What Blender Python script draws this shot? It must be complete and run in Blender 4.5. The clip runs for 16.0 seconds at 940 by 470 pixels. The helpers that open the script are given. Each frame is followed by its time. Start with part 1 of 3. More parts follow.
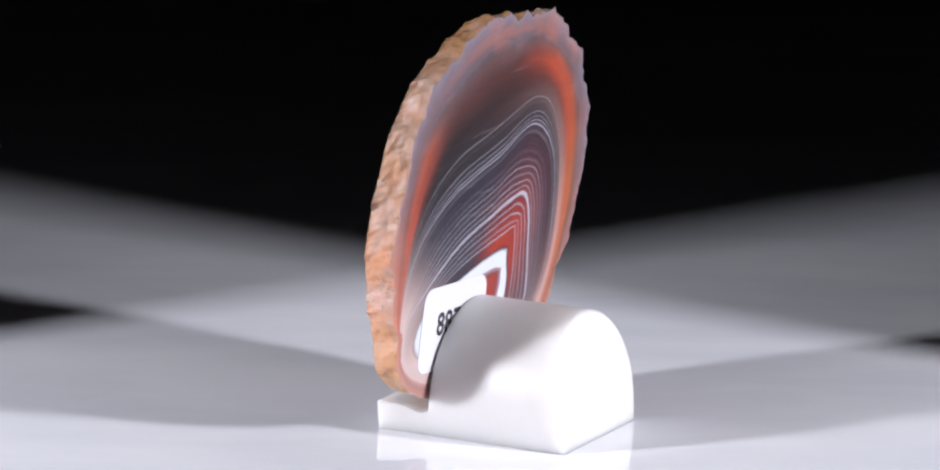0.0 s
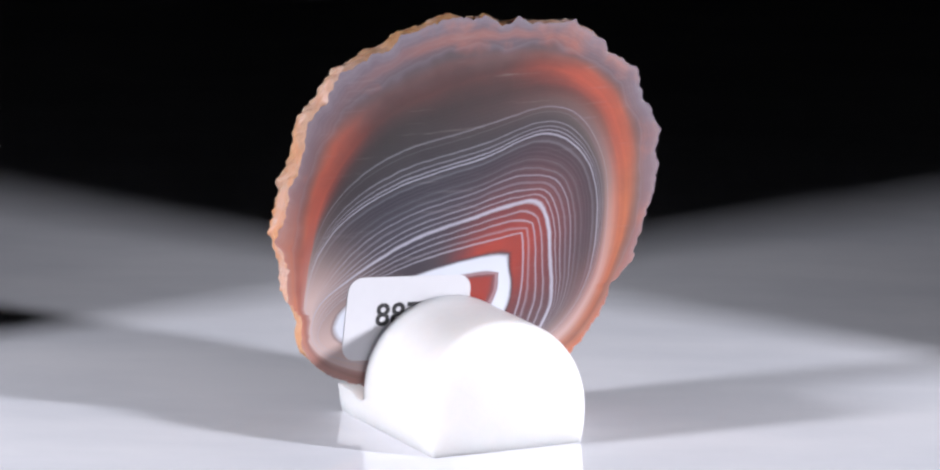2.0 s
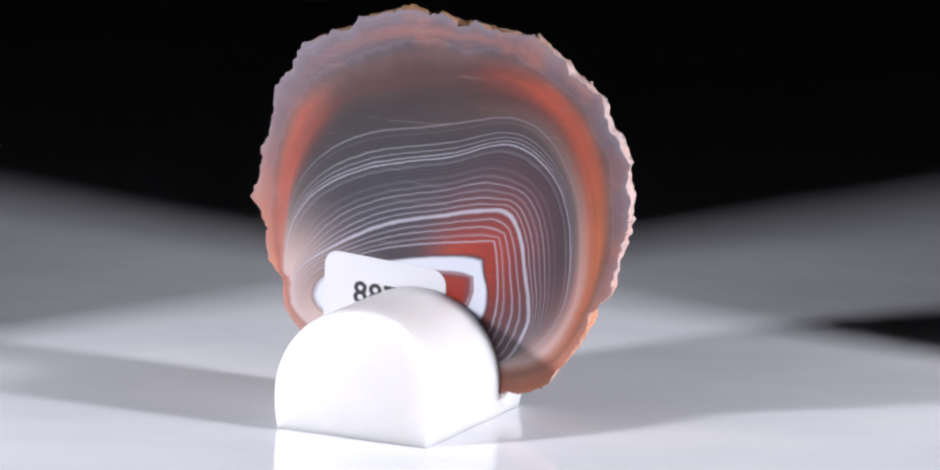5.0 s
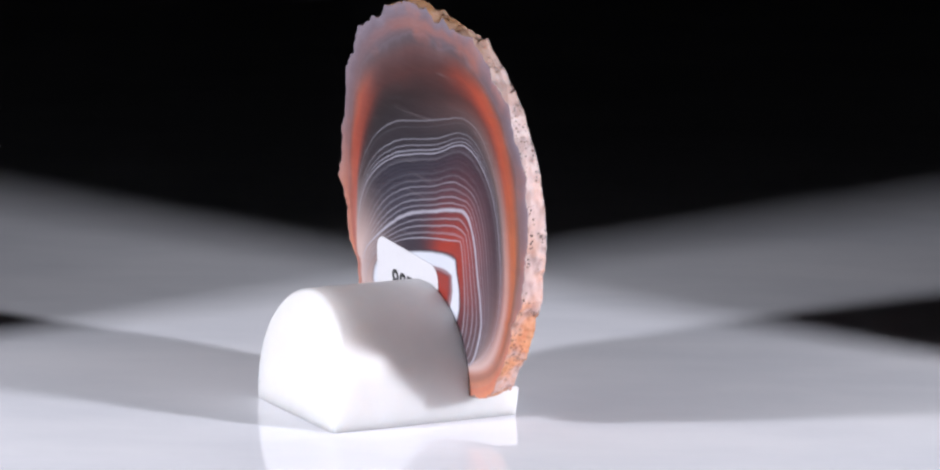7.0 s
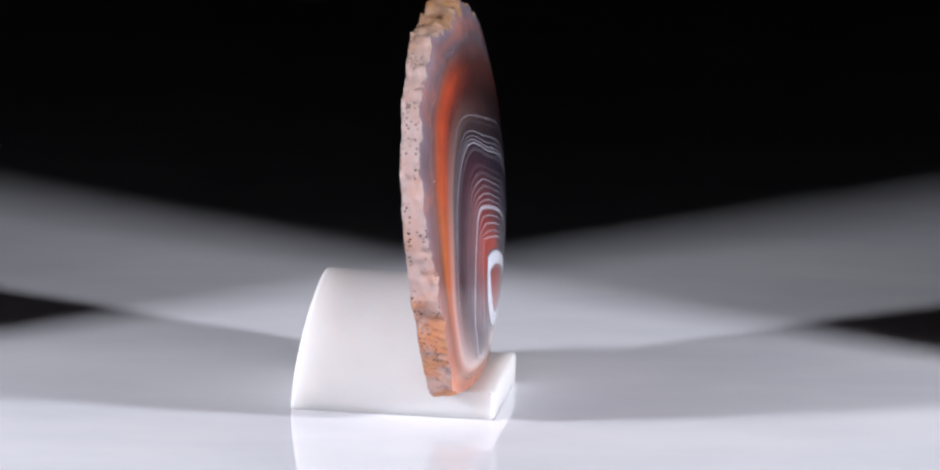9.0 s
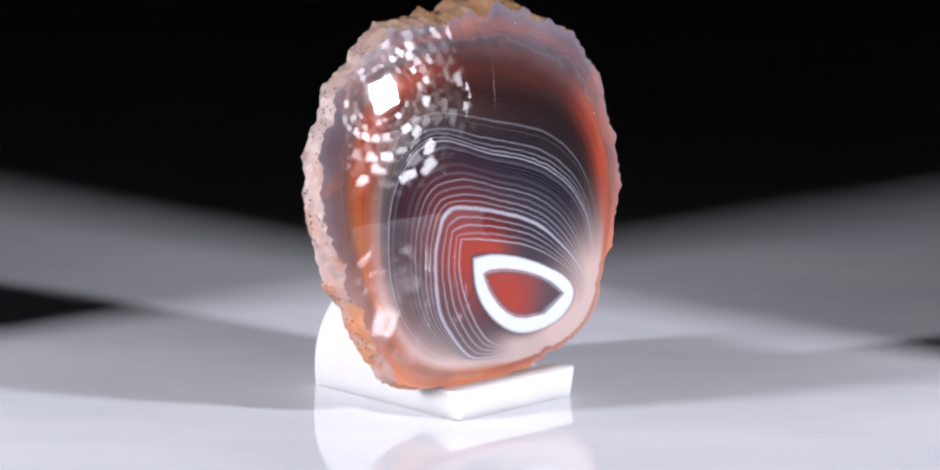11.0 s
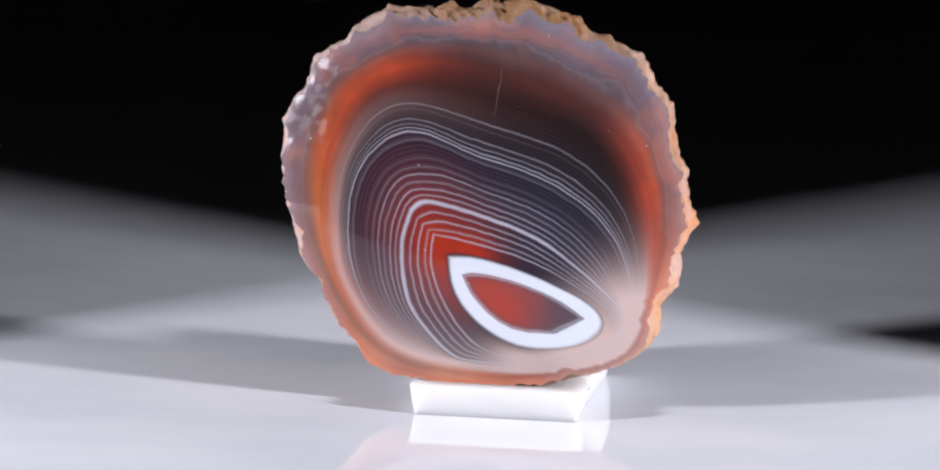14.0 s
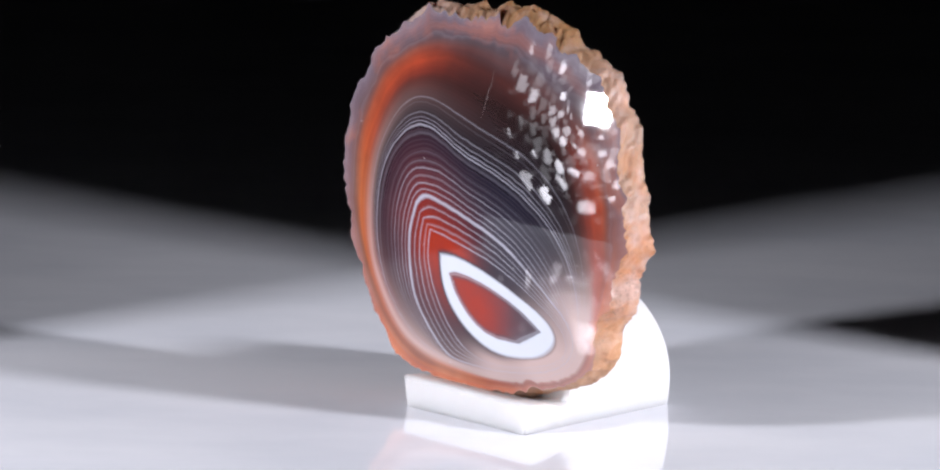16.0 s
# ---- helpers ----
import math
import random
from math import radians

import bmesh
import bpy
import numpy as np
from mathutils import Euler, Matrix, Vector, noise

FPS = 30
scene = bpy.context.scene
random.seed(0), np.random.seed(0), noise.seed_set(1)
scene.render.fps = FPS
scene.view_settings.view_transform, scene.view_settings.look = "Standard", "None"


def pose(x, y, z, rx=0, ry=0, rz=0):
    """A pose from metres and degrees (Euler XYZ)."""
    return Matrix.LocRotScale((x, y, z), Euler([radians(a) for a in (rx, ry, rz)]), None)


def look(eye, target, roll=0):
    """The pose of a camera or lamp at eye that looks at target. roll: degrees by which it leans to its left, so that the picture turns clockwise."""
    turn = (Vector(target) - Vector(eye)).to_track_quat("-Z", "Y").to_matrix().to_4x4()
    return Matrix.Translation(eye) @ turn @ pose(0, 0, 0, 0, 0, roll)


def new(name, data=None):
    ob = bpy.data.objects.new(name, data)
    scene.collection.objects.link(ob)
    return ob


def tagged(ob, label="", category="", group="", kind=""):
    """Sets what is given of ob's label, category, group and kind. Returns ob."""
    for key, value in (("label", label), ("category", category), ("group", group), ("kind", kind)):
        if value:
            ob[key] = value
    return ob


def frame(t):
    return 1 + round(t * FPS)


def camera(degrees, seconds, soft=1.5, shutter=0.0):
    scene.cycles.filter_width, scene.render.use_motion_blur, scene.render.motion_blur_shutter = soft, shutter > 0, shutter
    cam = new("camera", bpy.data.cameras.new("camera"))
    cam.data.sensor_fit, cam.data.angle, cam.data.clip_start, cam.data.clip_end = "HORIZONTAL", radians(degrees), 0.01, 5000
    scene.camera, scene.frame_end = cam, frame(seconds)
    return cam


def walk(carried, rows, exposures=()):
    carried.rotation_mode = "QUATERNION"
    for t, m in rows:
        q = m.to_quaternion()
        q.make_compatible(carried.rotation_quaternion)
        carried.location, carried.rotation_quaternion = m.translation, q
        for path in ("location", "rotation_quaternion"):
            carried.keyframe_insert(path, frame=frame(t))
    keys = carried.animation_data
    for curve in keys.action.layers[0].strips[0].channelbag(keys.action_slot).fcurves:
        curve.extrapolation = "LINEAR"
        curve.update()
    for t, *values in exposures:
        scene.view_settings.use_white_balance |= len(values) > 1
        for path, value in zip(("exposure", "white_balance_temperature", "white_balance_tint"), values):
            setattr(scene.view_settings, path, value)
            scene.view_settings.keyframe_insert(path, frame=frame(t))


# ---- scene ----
# ================= camera: a long lens on a tripod =================
SECONDS = 16.0
VIEW = look((0.0, -1.16767, 0.28831), (0.00041, -0.02803, 0.03401), 1.2456)
cam = camera(7.0, SECONDS, soft=2.2)
walk(cam, [(0.0, VIEW), (SECONDS, VIEW)])

# ================= light: a dark studio with two lamps =================
LAMP_RIGHT, LAMP_LEFT = Vector((0.445, -0.197, 0.170)), Vector((-0.393, -0.192, 0.155))
world = bpy.data.worlds.new("studio")
scene.world = world
world.use_nodes = True
world.node_tree.nodes["Background"].inputs["Color"].default_value = (0.55, 0.52, 0.62, 1)
world.node_tree.nodes["Background"].inputs["Strength"].default_value = 0.002


def lamp_beam(name, at, watts):
    """The light of one lamp's square LED chip, aimed at the stone."""
    data = bpy.data.lights.new(name, "AREA")
    data.shape, data.size = "SQUARE", 0.041
    data.energy, data.color = watts, (0.925, 0.917, 1.0)
    ob = new(name, data)
    ob.matrix_basis = look(at, (0, 0, 0.03), 8)
    return ob


lamp_beam("beam_right", LAMP_RIGHT, 4.2)
lamp_beam("beam_left", LAMP_LEFT, 3.0)


# ================= helpers of the build =================
def part(name, bm, material, parent, label="", smooth=True):
    """Links a bmesh as one mesh object under a thing or a part."""
    me = bpy.data.meshes.new(name)
    bm.to_mesh(me)
    bm.free()
    return mesh_part(name, me, material, parent, label, smooth)


def mesh_part(name, me, material, parent, label="", smooth=True):
    for poly in me.polygons:
        poly.use_smooth = smooth
    if smooth and name not in ("front_face", "domed_face", "skin"):
        me.set_sharp_from_angle(angle=radians(32))
    if material:
        me.materials.append(material)
    ob = new(name, me)
    ob.parent = parent
    if label:
        ob["label"] = label
    return ob


def box(bm, x0, x1, y0, y1, z0, z1):
    m = pose((x0 + x1) / 2, (y0 + y1) / 2, (z0 + z1) / 2) @ Matrix.Diagonal((x1 - x0, y1 - y0, z1 - z0, 1))
    return bmesh.ops.create_cube(bm, size=1.0, matrix=m)["verts"]


def bevelled(bm, width, segments=2):
    bmesh.ops.bevel(bm, geom=bm.edges[:], offset=width, segments=segments, affect="EDGES", profile=0.5)


class Nodes:
    """Short hand for a node material."""

    def __init__(self, name):
        self.mat = bpy.data.materials.new(name)
        self.mat.use_nodes = True
        self.tree = self.mat.node_tree
        self.bsdf = self.tree.nodes["Principled BSDF"]

    def add(self, kind, **inputs):
        node = self.tree.nodes.new(kind)
        for key, value in inputs.items():
            self.set(node, key, value)
        return node

    def set(self, node, key, value):
        socket = node.inputs[int(key[1:])] if key[0] == "i" and key[1:].isdigit() else node.inputs[key.replace("_", " ")]
        if isinstance(value, bpy.types.NodeSocket):
            self.tree.links.new(value, socket)
        else:
            socket.default_value = value

    def out(self, key, value):
        self.set(self.bsdf, key, value)

    def field(self, name):
        node = self.tree.nodes.new("ShaderNodeAttribute")
        node.attribute_name = name
        return node.outputs["Fac"]

    def place(self):
        return self.tree.nodes.new("ShaderNodeTexCoord").outputs["Object"]

    def noise(self, scale, detail=4.0, rough=0.55, stretch=None, distortion=0.0):
        where = self.place()
        if stretch:
            node = self.tree.nodes.new("ShaderNodeMapping")
            self.set(node, "Vector", where)
            node.inputs["Scale"].default_value = stretch
            where = node.outputs["Vector"]
        node = self.add("ShaderNodeTexNoise", Vector=where, Scale=scale, Detail=detail, Roughness=rough, Distortion=distortion)
        return node.outputs["Fac"]

    def math(self, op, a, b=0.0, clamp=False):
        node = self.tree.nodes.new("ShaderNodeMath")
        node.operation, node.use_clamp = op, clamp
        self.set(node, "i0", a)
        self.set(node, "i1", b)
        return node.outputs[0]

    def ramp(self, fac, stops, ease="LINEAR"):
        node = self.tree.nodes.new("ShaderNodeValToRGB")
        ramp = node.color_ramp
        ramp.interpolation = ease
        self.set(node, "Fac", fac)
        for k, (at, value) in enumerate(stops):
            e = ramp.elements[k] if k < 2 else ramp.elements.new(at)
            e.position = at
            e.color = (value, value, value, 1) if isinstance(value, (int, float)) else (*value, 1)
        return node.outputs["Color"]

    def mix(self, fac, a, b, blend="MIX"):
        node = self.tree.nodes.new("ShaderNodeMix")
        node.data_type, node.blend_type = "RGBA", blend
        self.set(node, "i0", fac)
        for socket, value in ((node.inputs[6], a), (node.inputs[7], b)):
            if isinstance(value, bpy.types.NodeSocket):
                self.tree.links.new(value, socket)
            else:
                socket.default_value = (*value, 1)
        return node.outputs[2]

    def bump(self, height, strength, distance, normal=None):
        node = self.add("ShaderNodeBump", Height=height, Strength=strength, Distance=distance)
        if normal is not None:
            self.set(node, "Normal", normal)
        return node.outputs["Normal"]


# ================= materials =================
def plain(name, colour, roughness, metallic=0.0, grain=0.15, scale=60.0):
    """A surface with a faint uneven tone and relief."""
    n = Nodes(name)
    dark = tuple(c * (1 - grain) for c in colour)
    n.out("Base Color", n.mix(n.noise(scale), dark, colour))
    n.out("Roughness", n.ramp(n.noise(scale * 3), [(0.3, roughness * 0.85), (0.7, min(1, roughness * 1.15))]))
    n.out("Metallic", metallic)
    n.out("Normal", n.bump(n.noise(scale * 8), 0.08, 0.0005))
    return n.mat


def acrylic_material():
    """White glossy sheet, a little dusty and smeared."""
    n = Nodes("white_acrylic")
    n.out("Base Color", n.mix(n.ramp(n.noise(16.0, 6, stretch=(1, 2.2, 1)), [(0.36, 0.0), (0.64, 1.0)]), (0.77, 0.79, 0.845), (0.88, 0.89, 0.935)))
    n.out("Roughness", n.ramp(n.noise(14.0, 5, stretch=(1, 3, 1)), [(0.35, 0.03), (0.7, 0.12)]))
    n.out("IOR", 1.49)
    n.out("Normal", n.bump(n.noise(5.0, 2), 0.03, 0.002))
    return n.mat


def stand_material():
    """White moulded plastic that lets a little light through."""
    n = Nodes("white_plastic")
    n.out("Base Color", n.mix(n.noise(300.0, 4), (0.60, 0.59, 0.585), (0.655, 0.645, 0.64)))
    n.out("Roughness", n.ramp(n.noise(700.0, 3), [(0.3, 0.38), (0.7, 0.5)]))
    n.out("Subsurface Weight", 0.8)
    n.out("Subsurface Radius", (1.0, 0.88, 0.82))
    n.out("Subsurface Scale", 0.011)
    n.out("Normal", n.bump(n.noise(900.0, 3), 0.12, 0.0002))
    return n.mat


# (band position, half width, strength) of the pale lines of the agate
LINES_INNER = [(0.300, 0.0028, 0.85), (0.322, 0.0022, 0.6), (0.347, 0.0024, 0.75), (0.372, 0.0022, 0.65), (0.400, 0.0062, 1.0), (0.662, 0.0012, 0.22), (0.681, 0.0012, 0.2)]
LINES_MIDDLE = [(0.422, 0.0018, 0.6), (0.442, 0.0018, 0.62), (0.463, 0.0018, 0.55), (0.484, 0.0018, 0.48), (0.505, 0.0015, 0.32), (0.526, 0.0015, 0.2)]
LINES_OUTER = [(0.576, 0.0016, 0.5), (0.594, 0.0024, 0.8), (0.606, 0.0016, 0.62), (0.622, 0.0014, 0.5), (0.640, 0.0014, 0.42), (0.700, 0.0016, 0.40), (0.930, 0.005, 0.07)]


def line_stops(lines):
    stops = [(0.0, 0.0)]
    for at, half, strength in lines:
        stops += [(at - half * 1.5, 0.0), (at - half * 0.4, strength), (at + half * 0.4, strength), (at + half * 1.5, 0.0)]
    return stops


def agate_colour(n):
    """Colour of the stone from its fields: band (0 core to 1 skin), iron (red), pale (milky)."""
    band = n.field("band")
    wobble = n.math("MULTIPLY", n.math("SUBTRACT", n.noise(450.0, 3), 0.5), 0.008)
    band = n.math("ADD", band, wobble)
    # the outermost bands follow the knobbly skin
    sway = n.math("MULTIPLY", n.math("SUBTRACT", n.noise(150.0, 2), 0.5), n.ramp(band, [(0.84, 0.0), (0.92, 0.09), (0.98, 0.06), (1.0, 0.0)]))
    band = n.math("ADD", band, sway)
    grey = n.ramp(band, [(0.0, (0.055, 0.038, 0.050)), (0.10, (0.055, 0.038, 0.050)), (0.21, (0.026, 0.019, 0.028)), (0.42, (0.025, 0.021, 0.033)), (0.56, (0.015, 0.013, 0.022)),
                         (0.64, (0.017, 0.013, 0.017)), (0.78, (0.012, 0.0085, 0.009)), (0.86, (0.025, 0.017, 0.018)), (0.91, (0.066, 0.049, 0.055)), (0.97, (0.115, 0.090, 0.112)), (1.0, (0.17, 0.14, 0.17))])
    # rim rust is its own orange, raised in colour for light from the stand
    rust = n.ramp(band, [(0.0, (0.30, 0.026, 0.012)), (0.5, (0.25, 0.026, 0.013)), (0.8, (0.27, 0.034, 0.017)), (0.88, (0.32, 0.052, 0.023)), (1.0, (0.56, 0.19, 0.09))])
    amber = n.ramp(band, [(0.6, (0.24, 0.05, 0.02)), (0.85, (0.42, 0.115, 0.036)), (1.0, (0.52, 0.24, 0.14))])
    tint = n.math("MULTIPLY", n.field("amber"), n.ramp(n.noise(75.0, 4), [(0.3, 0.6), (0.6, 1.0)]))
    rust = n.mix(tint, rust, amber)
    cloud = n.ramp(n.noise(130.0, 5), [(0.3, 0.75), (0.7, 1.15)])
    iron = n.math("MULTIPLY", n.field("iron"), cloud, clamp=True)
    blush = n.math("MULTIPLY", n.ramp(n.noise(95.0, 4), [(0.48, 0.0), (0.66, 0.42)]), n.ramp(band, [(0.89, 0.0), (0.93, 1.0), (0.985, 1.0), (1.0, 0.3)]))
    iron = n.math("MAXIMUM", iron, blush)
    # the red follows the growth rings in uneven veils
    veil = n.ramp(n.math("SINE", n.math("ADD", n.math("MULTIPLY", band, 130.0), n.math("MULTIPLY", n.noise(60.0, 3), 9.0))), [(0.0, 0.88), (1.0, 1.0)])
    iron = n.math("MULTIPLY", iron, n.mix(n.ramp(band, [(0.60, 0.0), (0.70, 1.0)]), (1.0, 1.0, 1.0), veil))
    colour = n.mix(iron, grey, rust)
    colour = n.mix(n.field("pale"), colour, (0.51, 0.375, 0.345))
    # fine growth rings between the bold lines
    rings = n.ramp(n.math("SINE", n.math("MULTIPLY", band, 520.0)), [(0.2, 0.0), (1.0, 1.0)])
    zone = n.ramp(band, [(0.40, 0.0), (0.44, 0.028), (0.60, 0.028), (0.66, 0.008), (0.90, 0.0), (0.94, 0.02), (1.0, 0.03)])
    colour = n.mix(n.math("MULTIPLY", rings, zone), colour, (0.55, 0.50, 0.54))
    lines = n.math("MAXIMUM", n.ramp(band, line_stops(LINES_INNER)), n.ramp(band, line_stops(LINES_MIDDLE)))
    lines = n.math("MAXIMUM", lines, n.ramp(band, line_stops(LINES_OUTER)))
    lines = n.math("MULTIPLY", lines, n.ramp(n.noise(90.0, 3), [(0.3, 0.75), (0.6, 1.0)]))
    colour = n.mix(lines, colour, (0.36, 0.355, 0.41))
    # the milk-white ring round the core, with its thin dark lines
    white = n.ramp(band, [(0.0, 0.0), (0.098, 0.0), (0.106, 0.35), (0.113, 0.25), (0.122, 1.0), (0.187, 1.0), (0.205, 0.0)])
    colour = n.mix(white, colour, (0.55, 0.575, 0.64))
    dark = n.ramp(band, [(0.0, 0.0), (0.088, 0.0), (0.097, 0.7), (0.104, 0.0), (0.112, 0.5), (0.118, 0.0), (0.203, 0.0), (0.208, 0.25), (0.214, 0.0)])
    return n.mix(dark, colour, (0.09, 0.06, 0.075)), band


def agate_polished():
    n = Nodes("polished_agate")
    colour, band = agate_colour(n)
    dust = n.add("ShaderNodeTexVoronoi", Vector=n.place(), Scale=190.0, Randomness=1.0).outputs["Distance"]
    n.out("Base Color", n.mix(n.ramp(dust, [(0.014, 0.7), (0.026, 0.0)]), colour, (0.6, 0.58, 0.58)))
    n.out("Roughness", n.ramp(n.noise(260.0, 6), [(0.35, 0.02), (0.75, 0.06)]))
    n.out("IOR", 1.54)
    n.out("Subsurface Weight", 0.05)
    n.out("Subsurface Radius", (1.0, 0.6, 0.5))
    n.out("Subsurface Scale", 0.0016)
    n.out("Normal", n.bump(n.noise(75.0, 3), 0.035, 0.0006))
    return n.mat


def agate_sawn():
    """The flat face: fine saw marks across, little gloss."""
    n = Nodes("sawn_agate")
    colour, band = agate_colour(n)
    marks = n.noise(420.0, 4, 0.65, stretch=(0.16, 1.0, 2.6))
    thin = n.ramp(marks, [(0.60, 0.0), (0.74, 0.20)])
    n.out("Base Color", n.mix(thin, colour, (0.26, 0.22, 0.23)))
    n.out("Roughness", n.ramp(marks, [(0.3, 0.28), (0.7, 0.42)]))
    n.out("IOR", 1.42)
    n.out("Sheen Weight", 0.12)
    n.out("Sheen Roughness", 0.45)
    n.out("Sheen Tint", (0.92, 0.88, 1.0, 1))
    n.out("Subsurface Weight", 0.05)
    n.out("Subsurface Radius", (1.0, 0.6, 0.5))
    n.out("Subsurface Scale", 0.0016)
    n.out("Normal", n.bump(marks, 0.10, 0.0003))
    return n.mat


def agate_skin():
    """The broken and weathered edge: ochre crust, milky quartz, pits."""
    n = Nodes("agate_skin")
    ochre = n.mix(n.noise(420.0, 5), (0.17, 0.075, 0.028), (0.40, 0.22, 0.105))
    quartz = n.mix(n.noise(260.0, 5), (0.36, 0.27, 0.265), (0.58, 0.485, 0.495))
    rust = n.mix(n.noise(330.0, 5), (0.48, 0.14, 0.055), (0.60, 0.31, 0.17))
    blot = n.ramp(n.noise(170.0, 3), [(0.42, 0.0), (0.60, 1.0)])
    colour = n.mix(n.math("MULTIPLY", n.field("iron"), n.math("ADD", n.math("MULTIPLY", blot, 0.7), 0.35), clamp=True), quartz, rust)
    colour = n.mix(n.field("pale"), colour, (0.46, 0.25, 0.13))
    crust = n.math("MULTIPLY", n.field("crust"), n.ramp(n.noise(240.0, 4), [(0.25, 0.45), (0.5, 1.0)]))
    colour = n.mix(crust, colour, ochre)
    spots = n.add("ShaderNodeTexVoronoi", Vector=n.place(), Scale=1600.0, Randomness=1.0).outputs["Distance"]
    patch = n.ramp(n.noise(230.0, 3), [(0.49, 0.0), (0.53, 1.0)])
    speck = n.math("MULTIPLY", n.ramp(spots, [(0.29, 1.0), (0.38, 0.0)]), n.math("MULTIPLY", patch, n.field("speck")))
    n.out("Base Color", n.mix(speck, colour, (0.045, 0.03, 0.03)))
    n.out("Roughness", n.ramp(n.noise(500.0, 3), [(0.3, 0.42), (0.65, 0.72)]))
    n.out("IOR", 1.54)
    n.out("Subsurface Weight", 0.45)
    n.out("Subsurface Radius", (1.0, 0.6, 0.45))
    n.out("Subsurface Scale", 0.0028)
    n.out("Normal", n.bump(n.noise(900.0, 4), 0.4, 0.0004, n.bump(n.noise(330.0, 3), 0.35, 0.0007)))
    return n.mat


def facet_material():
    """Mirror facets; how brightly each reflects the chip is painted as its colour."""
    n = Nodes("dimmed_mirror")
    island = n.tree.nodes.new("ShaderNodeNewGeometry").outputs["Random Per Island"]
    gloss = n.add("ShaderNodeBsdfAnisotropic", Roughness=0.07)
    n.set(gloss, "Color", n.ramp(island, [(0.0, (0.0008, 0.0008, 0.0008)), (0.55, (0.006, 0.006, 0.006)), (1.0, (0.034, 0.034, 0.035))]))
    n.tree.links.new(gloss.outputs[0], n.tree.nodes["Material Output"].inputs["Surface"])
    return n.mat


def glow_material():
    n = Nodes("led_glow")
    n.out("Base Color", (0.9, 0.9, 0.8, 1))
    n.out("Emission Color", (1.0, 0.97, 0.97, 1))
    n.out("Emission Strength", 12.0)
    return n.mat


WHITE_ACRYLIC, WHITE_PLASTIC = acrylic_material(), stand_material()
POLISHED, SAWN, SKIN = agate_polished(), agate_sawn(), agate_skin()
BLACK_CLOTH = plain("black_cloth", (0.005, 0.005, 0.0056), 0.95)
BLACK_METAL = plain("black_metal", (0.02, 0.02, 0.022), 0.45, 0.0, 0.2, 90)
MIRROR_METAL = facet_material()
PAPER = plain("sticker_paper", (0.60, 0.60, 0.63), 0.55, 0.0, 0.05, 500)
INK = plain("black_ink", (0.02, 0.02, 0.022), 0.5, 0.0, 0.3, 1500)
GLOW = glow_material()
CRACK = plain("crack_edge", (0.13, 0.09, 0.09), 0.3, 0.0, 0.5, 800)


# ================= the studio =================
def slab(name, x0, x1, y0, y1, z0, z1, material, label):
    bm = bmesh.new()
    box(bm, x0, x1, y0, y1, z0, z1)
    return tagged(part(name, bm, material, None, label, False), label, kind="structure")


slab("floor", -2.0, 2.0, -2.2, 1.8, -0.80, -0.75, BLACK_CLOTH, "dark studio floor below the white table")
slab("ceiling", -2.0, 2.0, -2.2, 1.8, 1.60, 1.65, BLACK_CLOTH, "unlit dark studio ceiling")
slab("wall_north", -2.0, 2.0, 1.80, 1.85, -0.80, 1.65, BLACK_CLOTH, "black backdrop behind the white table")
slab("wall_south", -2.0, 2.0, -2.25, -2.2, -0.80, 1.65, BLACK_CLOTH, "dark studio wall behind the tripod")
slab("wall_east", 2.0, 2.05, -2.2, 1.8, -0.80, 1.65, BLACK_CLOTH, "dark studio side wall")
slab("wall_west", -2.05, -2.0, -2.2, 1.8, -0.80, 1.65, BLACK_CLOTH, "dark studio side wall")


def table():
    """A large white acrylic sheet on a dark frame with four legs."""
    base = tagged(new("table"), "table with a glossy white acrylic top", "table")
    base.matrix_basis = pose(0, -0.05, -0.75)
    bm = bmesh.new()
    box(bm, -1.0, 1.0, -0.95, 0.85, 0.742, 0.75)
    bevelled(bm, 0.001)
    part("tabletop", bm, WHITE_ACRYLIC, base, "glossy white acrylic sheet", False)
    bm = bmesh.new()
    box(bm, -0.98, 0.98, -0.93, 0.83, 0.700, 0.741)
    bevelled(bm, 0.002)
    part("frame", bm, BLACK_METAL, base, "black metal frame", False)
    for x in (-0.93, 0.93):
        for y in (-0.88, 0.78):
            bm = bmesh.new()
            box(bm, x - 0.02, x + 0.02, y - 0.02, y + 0.02, 0.0, 0.70)
            bevelled(bm, 0.002)
            part("leg", bm, BLACK_METAL, base, "", False)


table()


